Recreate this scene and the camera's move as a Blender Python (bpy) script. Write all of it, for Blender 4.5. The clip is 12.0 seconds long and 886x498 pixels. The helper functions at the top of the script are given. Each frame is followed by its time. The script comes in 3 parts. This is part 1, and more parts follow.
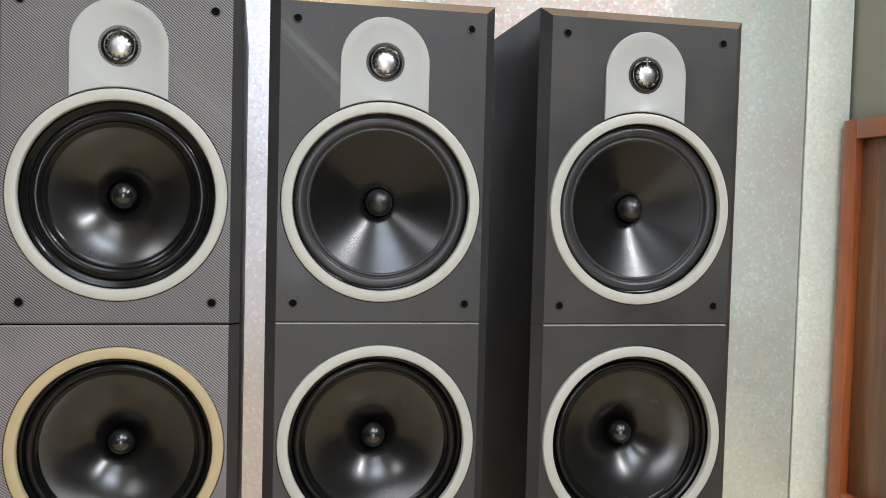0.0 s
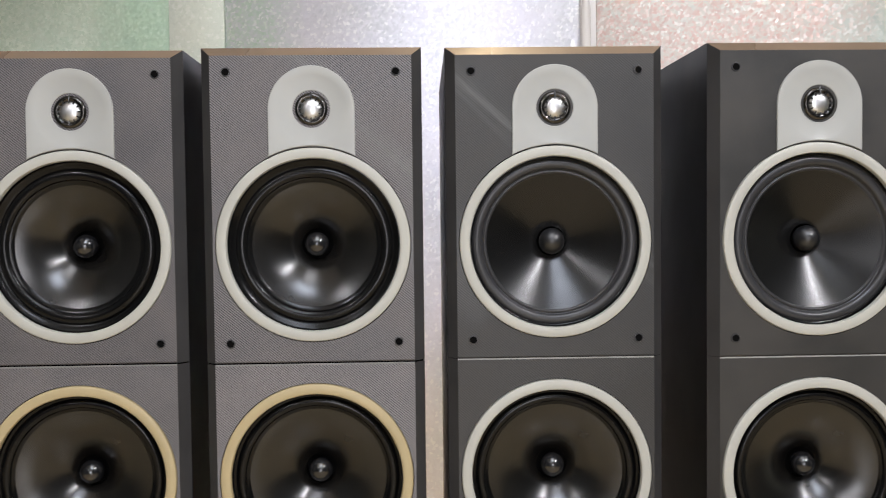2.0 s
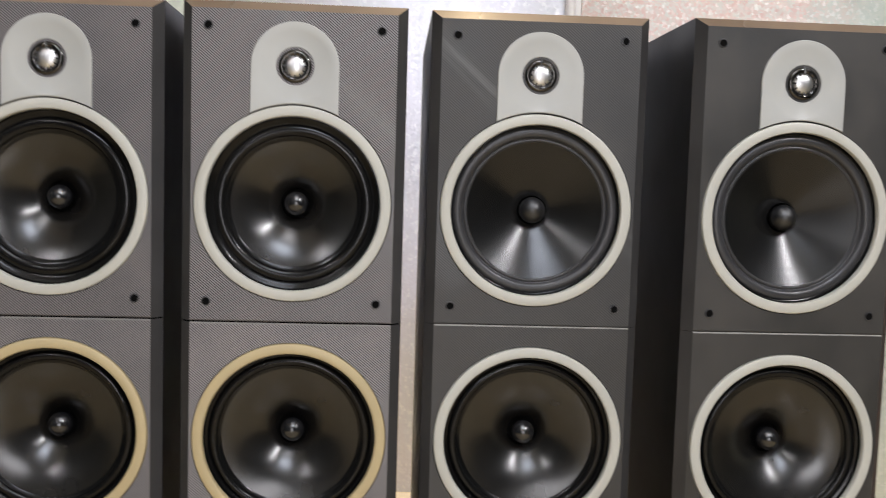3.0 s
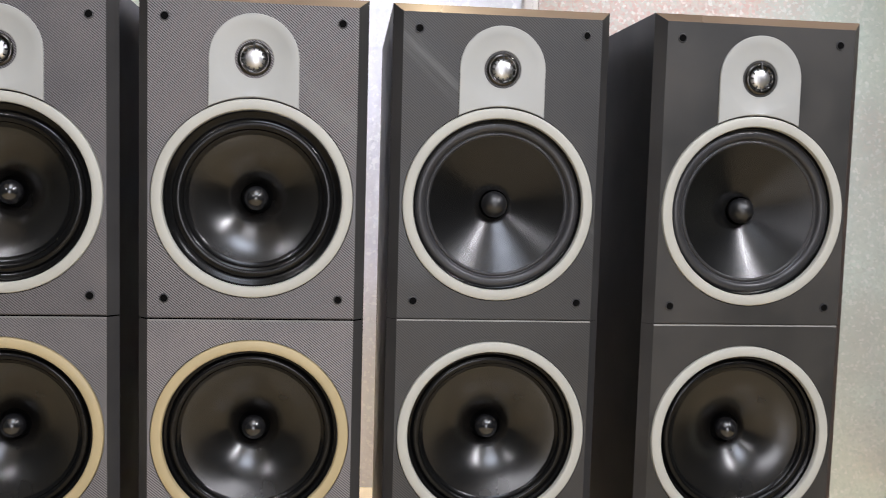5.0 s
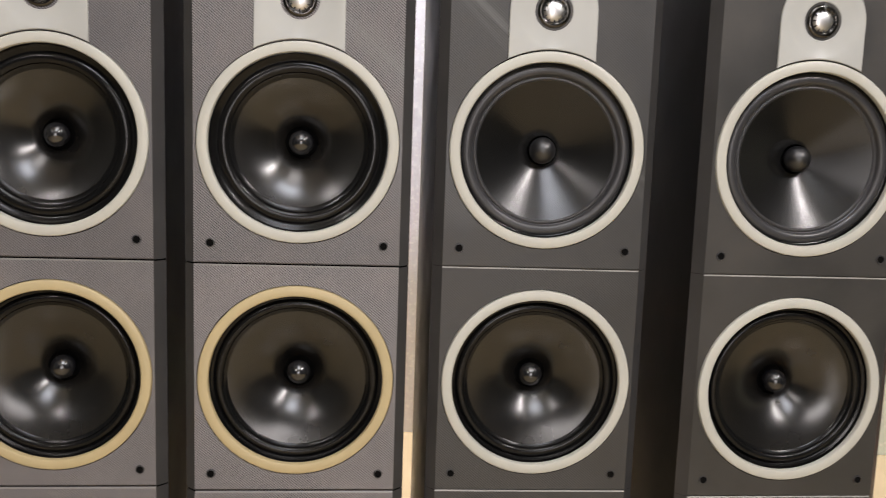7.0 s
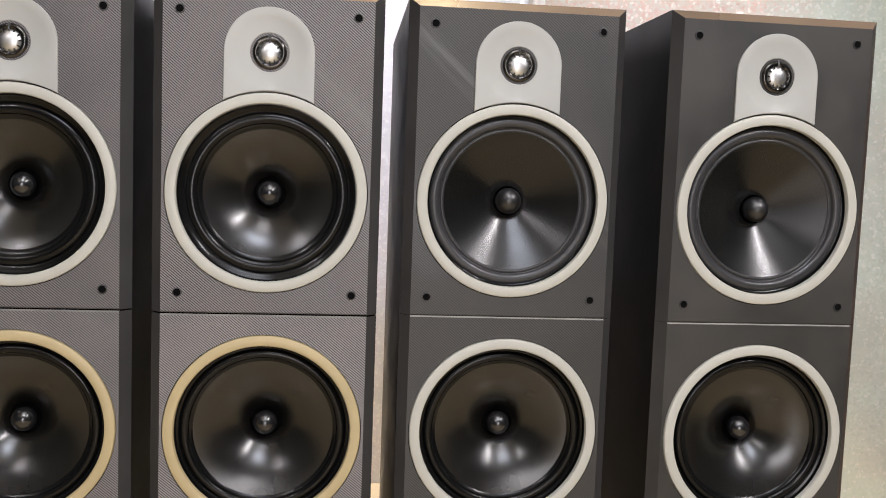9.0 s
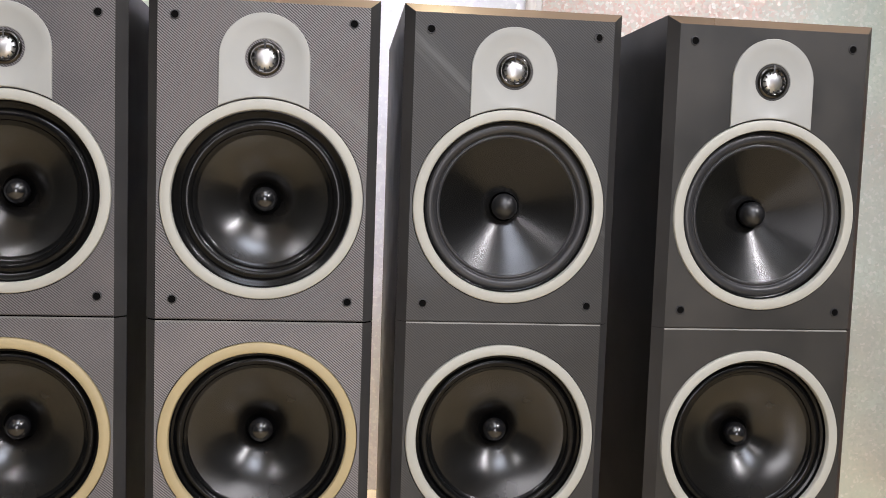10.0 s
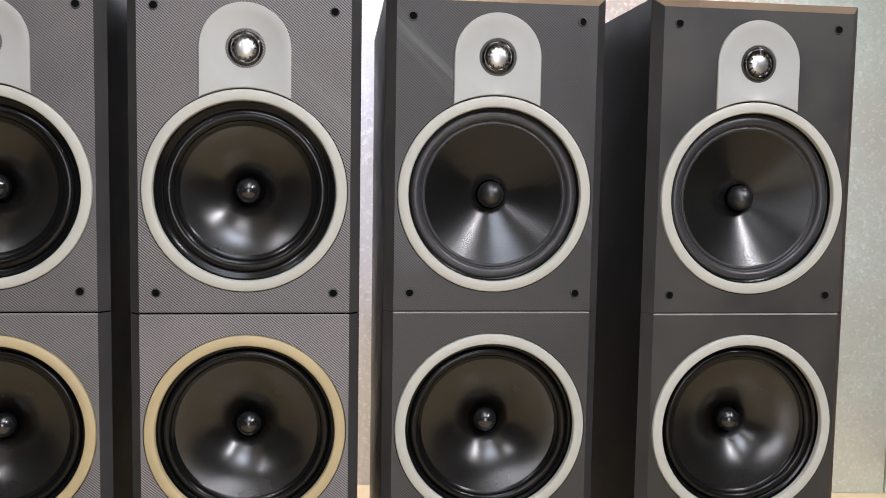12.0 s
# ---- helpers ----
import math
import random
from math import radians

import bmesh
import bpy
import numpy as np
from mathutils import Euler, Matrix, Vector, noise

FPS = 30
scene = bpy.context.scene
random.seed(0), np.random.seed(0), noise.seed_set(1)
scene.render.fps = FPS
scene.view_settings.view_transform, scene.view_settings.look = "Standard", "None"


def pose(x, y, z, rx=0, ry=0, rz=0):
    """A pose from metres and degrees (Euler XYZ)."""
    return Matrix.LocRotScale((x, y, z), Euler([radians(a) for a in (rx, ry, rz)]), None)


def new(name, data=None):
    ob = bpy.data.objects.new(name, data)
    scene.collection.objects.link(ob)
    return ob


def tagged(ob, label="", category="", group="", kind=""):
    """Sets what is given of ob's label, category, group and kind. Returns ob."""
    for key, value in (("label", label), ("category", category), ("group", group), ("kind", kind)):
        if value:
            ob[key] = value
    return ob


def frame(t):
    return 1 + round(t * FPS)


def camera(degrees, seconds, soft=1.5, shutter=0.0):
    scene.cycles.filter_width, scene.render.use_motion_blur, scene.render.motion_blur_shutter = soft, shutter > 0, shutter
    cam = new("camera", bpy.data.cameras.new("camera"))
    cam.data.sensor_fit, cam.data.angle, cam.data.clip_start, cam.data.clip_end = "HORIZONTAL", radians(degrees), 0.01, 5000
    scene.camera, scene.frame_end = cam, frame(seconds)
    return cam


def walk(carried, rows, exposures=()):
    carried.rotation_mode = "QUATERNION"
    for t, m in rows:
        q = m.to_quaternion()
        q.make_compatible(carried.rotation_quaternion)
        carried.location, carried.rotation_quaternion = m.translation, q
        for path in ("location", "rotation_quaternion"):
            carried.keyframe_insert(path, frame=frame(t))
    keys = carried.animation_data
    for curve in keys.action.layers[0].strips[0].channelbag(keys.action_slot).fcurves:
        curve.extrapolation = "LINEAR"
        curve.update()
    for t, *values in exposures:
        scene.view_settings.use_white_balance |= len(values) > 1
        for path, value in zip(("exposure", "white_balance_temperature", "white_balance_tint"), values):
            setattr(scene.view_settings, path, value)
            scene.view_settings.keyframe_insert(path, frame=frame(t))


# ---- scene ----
cam = camera(53.27, 12.0, soft=0.9, shutter=0.5)
walk(cam, [
    (0.0, pose(0.1354, -0.9157, 0.7080, 87.404, -1.494, -11.758)),
    (0.5, pose(0.1214, -0.9278, 0.7243, 86.712, -0.963, -11.352)),
    (0.7, pose(0.1115, -0.9337, 0.7311, 87.063, -0.954, -10.065)),
    (1.0, pose(0.0986, -0.9428, 0.7376, 87.989, -1.549, -8.005)),
    (1.2, pose(0.0900, -0.9490, 0.7412, 88.645, -1.620, -6.850)),
    (1.5, pose(0.0941, -0.9521, 0.7390, 88.962, -1.005, -4.934)),
    (2.0, pose(0.1069, -0.9522, 0.7429, 87.830, 0.657, -1.957)),
    (2.2, pose(0.1050, -0.9535, 0.7420, 87.560, 0.600, -1.350)),
    (2.5, pose(0.1026, -0.9536, 0.7369, 87.204, -0.309, -1.028)),
    (3.0, pose(0.0980, -0.9493, 0.7405, 85.718, -1.715, -3.696)),
    (3.2, pose(0.0973, -0.9441, 0.7388, 85.328, -2.236, -4.893)),
    (4.8, pose(0.0909, -0.9445, 0.7412, 85.192, -1.423, -7.356)),
    (5.0, pose(0.0904, -0.9441, 0.7410, 85.388, -1.622, -6.618)),
    (5.2, pose(0.0841, -0.9458, 0.7388, 85.692, -1.789, -5.917)),
    (5.5, pose(0.0740, -0.9489, 0.7331, 86.277, -1.746, -1.310)),
    (5.7, pose(0.0772, -0.9465, 0.7304, 86.370, -1.534, 0.638)),
    (6.0, pose(0.0830, -0.9382, 0.7290, 84.770, -1.282, 1.528)),
    (6.3, pose(0.0808, -0.9313, 0.7335, 82.575, -1.292, 0.016)),
    (6.5, pose(0.0784, -0.9297, 0.7369, 81.604, -1.415, -1.066)),
    (7.0, pose(0.0747, -0.9299, 0.7384, 81.928, -1.961, -4.585)),
    (7.5, pose(0.0729, -0.9302, 0.7428, 82.687, -2.168, -6.126)),
    (7.7, pose(0.0736, -0.9294, 0.7426, 83.012, -2.213, -6.196)),
    (9.3, pose(0.0731, -0.9394, 0.7402, 85.470, -2.079, -6.975)),
    (9.5, pose(0.0733, -0.9378, 0.7407, 85.586, -2.079, -7.097)),
    (10.0, pose(0.0743, -0.9358, 0.7411, 85.473, -1.991, -6.952)),
    (10.5, pose(0.0795, -0.9312, 0.7349, 85.477, -1.993, -6.475)),
    (11.0, pose(0.0853, -0.9316, 0.7346, 85.355, -1.586, -6.527)),
    (11.5, pose(0.0869, -0.9298, 0.7348, 85.119, -1.025, -7.060)),
    (12.0, pose(0.0875, -0.9300, 0.7323, 85.272, -0.989, -7.184)),
], exposures=[
    (0.0, -0.20, 6530, 7), (1.5, -0.23, 6630, 10), (3.2, -0.27, 6780, 11), (4.8, -0.20, 6600, 12), (5.5, -0.24, 6580, 11),
    (6.0, -0.22, 7080, 12), (6.5, -0.20, 7280, 13), (7.7, -0.12, 7180, 13), (9.3, -0.17, 6880, 13), (12.0, -0.18, 6630, 12)])

# ---------------- world and lights ----------------
world = bpy.data.worlds.new("world")
scene.world = world
world.use_nodes = True
world.node_tree.nodes["Background"].inputs["Color"].default_value = (0.75, 0.85, 1.0, 1)
world.node_tree.nodes["Background"].inputs["Strength"].default_value = 0.05


def area_light(name, x, y, z, sx, sy, watts, colour, rz=0):
    data = bpy.data.lights.new(name, "AREA")
    data.shape, data.size, data.size_y = "RECTANGLE", sx, sy
    data.energy, data.color = watts, colour
    ob = new(name, data)
    ob.matrix_world = pose(x, y, z, 0, 0, rz)
    return ob


COOL, DAY, WARM = (0.92, 0.93, 1.0), (0.74, 0.83, 1.0), (1.0, 0.80, 0.52)
side_tube = area_light("tube_light", 1.43, -1.48, 2.08, 0.06, 0.95, 42, COOL)
side_tube.matrix_world = pose(1.43, -1.48, 2.08, 0, 45, 0)
area_light("tube_light", -1.45, -3.00, 2.36, 0.06, 0.95, 36, COOL)
area_light("unseen_panel_light", 0.24, -1.85, 2.40, 0.85, 0.75, 38, DAY)
# added overhead fill, out of view, for the back wall and fronts
area_light("unseen_panel_light", 0.12, -0.90, 2.40, 0.60, 0.60, 9, COOL)
pane = area_light("window_light", 0.15, -3.66, 0.95, 0.76, 1.45, 37, COOL)
pane.matrix_world = pose(0.15, -3.66, 0.95, 90, 0, 0)
spot = bpy.data.lights.new("unseen_downlight", "POINT")
spot.energy, spot.color, spot.shadow_soft_size = 9, WARM, 0.05
new("unseen_downlight", spot).matrix_world = pose(0.33, 0.34, 2.34)
# three added spots, out of view, brightening floor and low wall behind
for x, y, watts in ((-0.80, 0.80, 600), (0.14, 0.75, 380), (1.02, 0.60, 220)):
    beam = bpy.data.lights.new("unseen_downlight", "SPOT")
    beam.energy, beam.color, beam.shadow_soft_size = watts, (0.85, 0.87, 1.0), 0.05
    beam.spot_size, beam.spot_blend = radians(40), 0.7
    new("unseen_downlight", beam).matrix_world = pose(x, y, 2.42)


# ---------------- materials ----------------
def material(name, colour, rough=0.5, metal=0.0, coat=0.0, spec=0.5):
    m = bpy.data.materials.new(name)
    m.use_nodes = True
    b = m.node_tree.nodes["Principled BSDF"]
    b.inputs["Base Color"].default_value = (*colour, 1)
    b.inputs["Roughness"].default_value = rough
    b.inputs["Metallic"].default_value = metal
    b.inputs["Coat Weight"].default_value = coat
    b.inputs["Specular IOR Level"].default_value = spec
    return m


def node(m, kind, **values):
    n = m.node_tree.nodes.new(kind)
    for key, value in values.items():
        n.inputs[key].default_value = value
    return n


def wire(m, a, b):
    m.node_tree.links.new(a, b)


def bsdf(m):
    return m.node_tree.nodes["Principled BSDF"]


def coords(m, stretch=(1, 1, 1), turn=(0, 0, 0)):
    tc = node(m, "ShaderNodeTexCoord")
    mp = node(m, "ShaderNodeMapping")
    mp.inputs["Scale"].default_value = stretch
    mp.inputs["Rotation"].default_value = turn
    wire(m, tc.outputs["Object"], mp.inputs["Vector"])
    return mp.outputs["Vector"]


def ramp(m, source, low, high, a=0.0, b=1.0, clamp=True):
    r = node(m, "ShaderNodeMapRange")
    r.clamp = clamp
    for key, value in (("From Min", a), ("From Max", b), ("To Min", low), ("To Max", high)):
        r.inputs[key].default_value = value
    wire(m, source, r.inputs["Value"])
    return r.outputs["Result"]


def mix(m, factor, first, second, blend="MIX"):
    n = m.node_tree.nodes.new("ShaderNodeMix")
    n.data_type, n.blend_type = "RGBA", blend
    for socket, value in ((n.inputs[0], factor), (n.inputs[6], first), (n.inputs[7], second)):
        if isinstance(value, (tuple, float, int)):
            socket.default_value = (*value, 1) if isinstance(value, tuple) else value
        else:
            wire(m, value, socket)
    return n.outputs[2]


def noise_tex(m, scale, detail=3.0, stretch=(1, 1, 1), turn=(0, 0, 0), rough=0.55):
    n = node(m, "ShaderNodeTexNoise", Scale=scale, Detail=detail, Roughness=rough)
    wire(m, coords(m, stretch, turn), n.inputs["Vector"])
    return n.outputs["Fac"]


def bump(m, height, strength, distance=0.001):
    n = node(m, "ShaderNodeBump", Strength=strength, Distance=distance)
    wire(m, height, n.inputs["Height"])
    wire(m, n.outputs["Normal"], bsdf(m).inputs["Normal"])


def worn(name, colour, rough, grain=300.0, amount=0.15, rough_span=0.1, relief=0.15, metal=0.0, coat=0.0, spec=0.5, patch=9.0):
    """A surface with broad blotches, fine grain and a slightly uneven gloss."""
    m = material(name, colour, rough, metal, coat, spec)
    broad, fine = noise_tex(m, patch, 4), noise_tex(m, grain, 2)
    dark = tuple(c * (1 - amount) for c in colour)
    light = tuple(min(1, c * (1 + amount)) for c in colour)
    c1 = mix(m, ramp(m, broad, 0, 1, 0.3, 0.7), dark, light)
    wire(m, mix(m, ramp(m, fine, 0, amount), c1, dark), bsdf(m).inputs["Base Color"])
    wire(m, ramp(m, broad, rough - rough_span, rough + rough_span, 0.3, 0.7), bsdf(m).inputs["Roughness"])
    if relief:
        bump(m, fine, relief, 0.0004)
    return m


def ribbed_vinyl(name, colour, lines, seed, smear_sheen):
    """Grey baffle vinyl with an embossed diagonal twill, stronger in patches."""
    m = material(name, colour, 0.48, spec=0.5)
    wave = node(m, "ShaderNodeTexWave", Scale=1.0, Distortion=0.0)
    wave.wave_type, wave.bands_direction, wave.wave_profile = "BANDS", "X", "SIN"
    tc = node(m, "ShaderNodeTexCoord")
    mp = node(m, "ShaderNodeMapping")
    mp.inputs["Rotation"].default_value = (0, radians(50), 0)
    mp.inputs["Scale"].default_value = (142, 142, 142)
    wire(m, tc.outputs["Object"], mp.inputs["Vector"])
    wire(m, mp.outputs["Vector"], wave.inputs["Vector"])
    patches = node(m, "ShaderNodeTexNoise", Scale=7.0, Detail=1.0)
    mp2 = node(m, "ShaderNodeMapping")
    mp2.inputs["Location"].default_value = (seed, seed, 0)
    wire(m, tc.outputs["Object"], mp2.inputs["Vector"])
    wire(m, mp2.outputs["Vector"], patches.inputs["Vector"])
    strength = ramp(m, patches.outputs["Fac"], lines * 0.65, lines, 0.4, 0.6)
    light = tuple(c * 3.0 for c in colour)
    dark = tuple(c * 0.02 for c in colour)
    twill = mix(m, ramp(m, wave.outputs["Fac"], 0, 1, 0.25, 0.75), dark, light)
    fine = noise_tex(m, 500, 2)
    base = mix(m, ramp(m, fine, 0, 1, 0.3, 0.7), tuple(c * 0.9 for c in colour), tuple(c * 1.12 for c in colour))
    scuff = noise_tex(m, 6, 4, (1, 1, 3.5), (0, radians(45), 0))
    base = mix(m, ramp(m, scuff, 0, 0.35, 0.55, 0.8), base, tuple(c * 1.6 for c in colour))
    cloud = node(m, "ShaderNodeTexNoise", Scale=9.0, Detail=4.0, Roughness=0.6)
    wire(m, mp2.outputs["Vector"], cloud.inputs["Vector"])
    base = mix(m, ramp(m, cloud.outputs["Fac"], 0, 0.8, 0.42, 0.66), base, (colour[0] * 1.75, colour[1] * 1.62, colour[2] * 1.50))
    cloth = mix(m, strength, base, twill)
    # diagonal smear, its wispy sheen painted on as pale grey
    if smear_sheen:
        x0, z0, half_w = smear_sheen
        sep = node(m, "ShaderNodeSeparateXYZ")
        wire(m, tc.outputs["Object"], sep.inputs["Vector"])
        line = m.node_tree.nodes.new("ShaderNodeMath")
        line.operation, line.inputs[1].default_value = "ADD", -(x0 + z0)
        total = m.node_tree.nodes.new("ShaderNodeMath")
        total.operation = "ADD"
        wire(m, sep.outputs["X"], total.inputs[0])
        wire(m, sep.outputs["Z"], total.inputs[1])
        wire(m, total.outputs[0], line.inputs[0])
        size = m.node_tree.nodes.new("ShaderNodeMath")
        size.operation = "ABSOLUTE"
        wire(m, line.outputs[0], size.inputs[0])
        band = ramp(m, size.outputs[0], 0.36, 0.0, 0.0, half_w)
        along = m.node_tree.nodes.new("ShaderNodeMath")
        along.operation = "SUBTRACT"
        wire(m, sep.outputs["X"], along.inputs[0])
        wire(m, sep.outputs["Z"], along.inputs[1])
        plane = node(m, "ShaderNodeCombineXYZ")
        wire(m, ramp(m, total.outputs[0], 0, 90, clamp=False), plane.inputs["X"])
        wire(m, ramp(m, along.outputs[0], 0, 6, clamp=False), plane.inputs["Y"])
        wisp = node(m, "ShaderNodeTexNoise", Scale=1.0, Detail=3.0)
        wire(m, plane.outputs["Vector"], wisp.inputs["Vector"])
        wisps = wisp.outputs["Fac"]
        amount = m.node_tree.nodes.new("ShaderNodeMath")
        amount.operation = "MULTIPLY"
        wire(m, band, amount.inputs[0])
        wire(m, ramp(m, wisps, 0, 1, 0.35, 0.65), amount.inputs[1])
        cloth = mix(m, amount.outputs[0], cloth, (0.19, 0.20, 0.19))
    wire(m, cloth, bsdf(m).inputs["Base Color"])
    wire(m, ramp(m, cloud.outputs["Fac"], 0.36, 0.58, 0.35, 0.65), bsdf(m).inputs["Roughness"])
    bump(m, fine, 0.12, 0.0004)
    return m


def wood(name, dark, light, rough, axis_stretch, scale=14.0):
    m = material(name, light, rough, coat=0.25)
    g1, g2 = noise_tex(m, scale, 5, axis_stretch), noise_tex(m, scale * 6, 3, axis_stretch)
    c = mix(m, ramp(m, g1, 0, 1, 0.35, 0.65), dark, light)
    c = mix(m, ramp(m, g2, 0, 0.5, 0.45, 0.7), c, tuple(k * 0.55 for k in dark))
    wire(m, c, bsdf(m).inputs["Base Color"])
    bump(m, g2, 0.12, 0.0005)
    return m


def galvanised(name, tint, tint2, glint=0.5, metal=0.35, span=(-0.3, 0.3)):
    """Hot-dip zinc: a mosaic of spangles under tall soft streaks of painted-in reflections."""
    m = material(name, tint, 0.40, metal=metal)
    vec = coords(m, (1, 1, 1))
    warp = node(m, "ShaderNodeTexNoise", Scale=55.0, Detail=2.0)
    wire(m, vec, warp.inputs["Vector"])
    off = node(m, "ShaderNodeVectorMath")
    off.operation = "MULTIPLY_ADD"
    wire(m, warp.outputs["Color"], off.inputs[0])
    off.inputs[1].default_value = (0.010, 0.010, 0.010)
    wire(m, vec, off.inputs[2])
    cells = node(m, "ShaderNodeTexVoronoi", Scale=165.0, Randomness=1.0)
    wire(m, off.outputs["Vector"], cells.inputs["Vector"])
    split = node(m, "ShaderNodeSeparateColor")
    wire(m, cells.outputs["Color"], split.inputs["Color"])
    streaks = noise_tex(m, 5.5, 2, (1, 1, 0.22))
    broad = noise_tex(m, 3.0, 3)
    across = node(m, "ShaderNodeSeparateXYZ")
    wire(m, vec, across.inputs["Vector"])
    share = m.node_tree.nodes.new("ShaderNodeMath")
    share.operation = "ADD"
    wire(m, ramp(m, across.outputs["X"], -0.5, 0.5, *span), share.inputs[0])
    wire(m, streaks, share.inputs[1])
    tone = mix(m, ramp(m, share.outputs[0], 0, 1, 0.35, 0.65), tint, tint2)
    tone = mix(m, ramp(m, broad, 0, 0.35, 0.40, 0.65), tone, tuple(c * 0.72 for c in tint))
    tone = mix(m, ramp(m, split.outputs["Red"], 0, 0.65), tone, tuple(c * 0.84 for c in tint2))
    # sparkle of single spangles, mixed in as near-white colour
    flake = ramp(m, split.outputs["Blue"], 0, glint, 0.80, 0.94)
    tone = mix(m, flake, tone, (0.95, 0.97, 0.97))
    wire(m, tone, bsdf(m).inputs["Base Color"])
    wire(m, ramp(m, split.outputs["Green"], 0.28, 0.50), bsdf(m).inputs["Roughness"])
    geo = node(m, "ShaderNodeNewGeometry")
    lean = node(m, "ShaderNodeVectorMath")
    lean.operation = "MULTIPLY_ADD"
    wire(m, cells.outputs["Color"], lean.inputs[0])
    lean.inputs[1].default_value = (0.14, 0.14, 0.14)
    centre = node(m, "ShaderNodeVectorMath")
    centre.operation = "ADD"
    wire(m, geo.outputs["Normal"], centre.inputs[0])
    centre.inputs[1].default_value = (-0.07, -0.07, -0.07)
    wire(m, centre.outputs["Vector"], lean.inputs[2])
    unit = node(m, "ShaderNodeVectorMath")
    unit.operation = "NORMALIZE"
    wire(m, lean.outputs["Vector"], unit.inputs[0])
    wire(m, unit.outputs["Vector"], bsdf(m).inputs["Normal"])
    return m


BLACK_VINYL = worn("black_vinyl", (0.006, 0.006, 0.0065), 0.40, 420, 0.2, 0.05, 0.0, spec=0.25)
EDGE_VINYL = worn("edge_vinyl", (0.040, 0.039, 0.039), 0.36, 420, 0.2, 0.06, 0.15, spec=0.4)
# pale colours that paint the highlight on the seam chamfers
SEAM_EDGE = worn("seam_highlight", (0.20, 0.19, 0.18), 0.35, 300, 0.25, 0.08, 0.1)
PALE_SEAM = worn("seam_highlight_pale", (0.27, 0.26, 0.24), 0.30, 300, 0.25, 0.08, 0.1)
# tan base colour carries the warm overhead light on the top bevels
TOP_EDGE = worn("warm_lit_top_edge", (0.18, 0.128, 0.090), 0.30, 300, 0.2, 0.08, 0.1, coat=0.3)
BAFFLE = [ribbed_vinyl("baffle_vinyl", (g, g * a, g * b), k, s, w) for g, a, b, k, s, w in ((0.075, 0.955, 1.0, 0.6, 0.0, None), (0.085, 0.96, 1.0, 0.72, 3.1, (0.075, 0.82, 0.035)), (0.029, 1.0, 1.0, 0.4, 7.7, (-0.075, 0.86, 0.02)), (0.026, 0.99, 0.95, 0.05, 1.3, None))]
# lower panels of the first two: brighter copy, low light put into the colour
BAFFLE_LOW = [ribbed_vinyl("lit_baffle_vinyl", (g, g * 0.96, g), k, s, None) for g, k, s in ((0.098, 0.5, 0.0), (0.110, 0.68, 3.1))] + BAFFLE[2:]
LINE_BLACK = material("groove_black", (0.003, 0.003, 0.003), 0.8, spec=0.05)
RING_PALE = worn("pale_grey_ring_paint", (0.445, 0.442, 0.395), 0.42, 260, 0.06, 0.05, 0.06)
RING_GOLD = worn("yellowed_ring_paint", (0.44, 0.355, 0.20), 0.42, 260, 0.08, 0.05, 0.06)
PLATE_GREY = worn("pale_grey_plate_paint", (0.384, 0.39, 0.372), 0.40, 320, 0.05, 0.04, 0.06)
CONE_GLOSS = worn("black_polymer_cone", (0.005, 0.0045, 0.004), 0.25, 200, 0.15, 0.03, 0.0, patch=22, spec=0.7)
CONE_STRAIGHT = worn("black_satin_cone", (0.005, 0.005, 0.005), 0.235, 200, 0.15, 0.03, 0.0, patch=22, spec=0.42)
RUBBER_BLACK = worn("black_rubber", (0.004, 0.004, 0.004), 0.20, 150, 0.2, 0.06, 0.05, spec=0.25)
RUBBER_GREY = worn("dusty_grey_rubber", (0.030, 0.030, 0.032), 0.34, 150, 0.2, 0.06, 0.05)


def dust(m, amount):
    """Stray pale specks of dust over a dark surface."""
    specks = noise_tex(m, 700, 0)
    old = bsdf(m).inputs["Base Color"].links[0].from_socket
    wire(m, mix(m, ramp(m, specks, 0, amount, 0.80, 0.86), old, (0.30, 0.29, 0.27)), bsdf(m).inputs["Base Color"])


dust(RUBBER_BLACK, 0.12)
dust(RUBBER_GREY, 0.12)
CAP_BLACK = material("glossy_black_cap", (0.006, 0.006, 0.007), 0.20, spec=0.9)
CAP_SATIN = material("satin_black_cap", (0.007, 0.007, 0.008), 0.36, spec=0.8)
ALUMINIUM = material("aluminium_dome", (0.62, 0.62, 0.62), 0.37, 1.0)
ROLL_METAL = material("dark_shiny_roll", (0.07, 0.066, 0.062), 0.18, 1.0)
DARK_METAL = material("dark_cup", (0.02, 0.02, 0.02), 0.30, 0.3)
# tints hold the coloured reflections that lie on the sheets
ZINC_GREEN = galvanised("zinc_green_reflection", (0.67, 0.78, 0.67), (0.43, 0.60, 0.47), 0.08, 0.3, (-0.02, 0.26))
ZINC_MINT = galvanised("zinc_mint_reflection", (0.84, 0.93, 0.86), (0.76, 0.86, 0.79), 0.3, 0.1, (-0.2, 0.2))
ZINC_PLAIN = galvanised("zinc_plain", (0.55, 0.71, 0.63), (0.78, 0.79, 0.90), 0.35, 0.2, (-0.42, -0.12))
ZINC_PINK = galvanised("zinc_pink_reflection", (0.74, 0.55, 0.51), (0.70, 0.83, 0.79), 0.35, 0.3, (-0.18, 0.48))
WHITE_PAINT = worn("white_paint", (0.78, 0.77, 0.74), 0.45, 120, 0.04, 0.08, 0.05, patch=3)
GLOSS_WHITE = worn("gloss_white_enamel", (0.86, 0.86, 0.88), 0.25, 120, 0.03, 0.05, 0.03, patch=3)
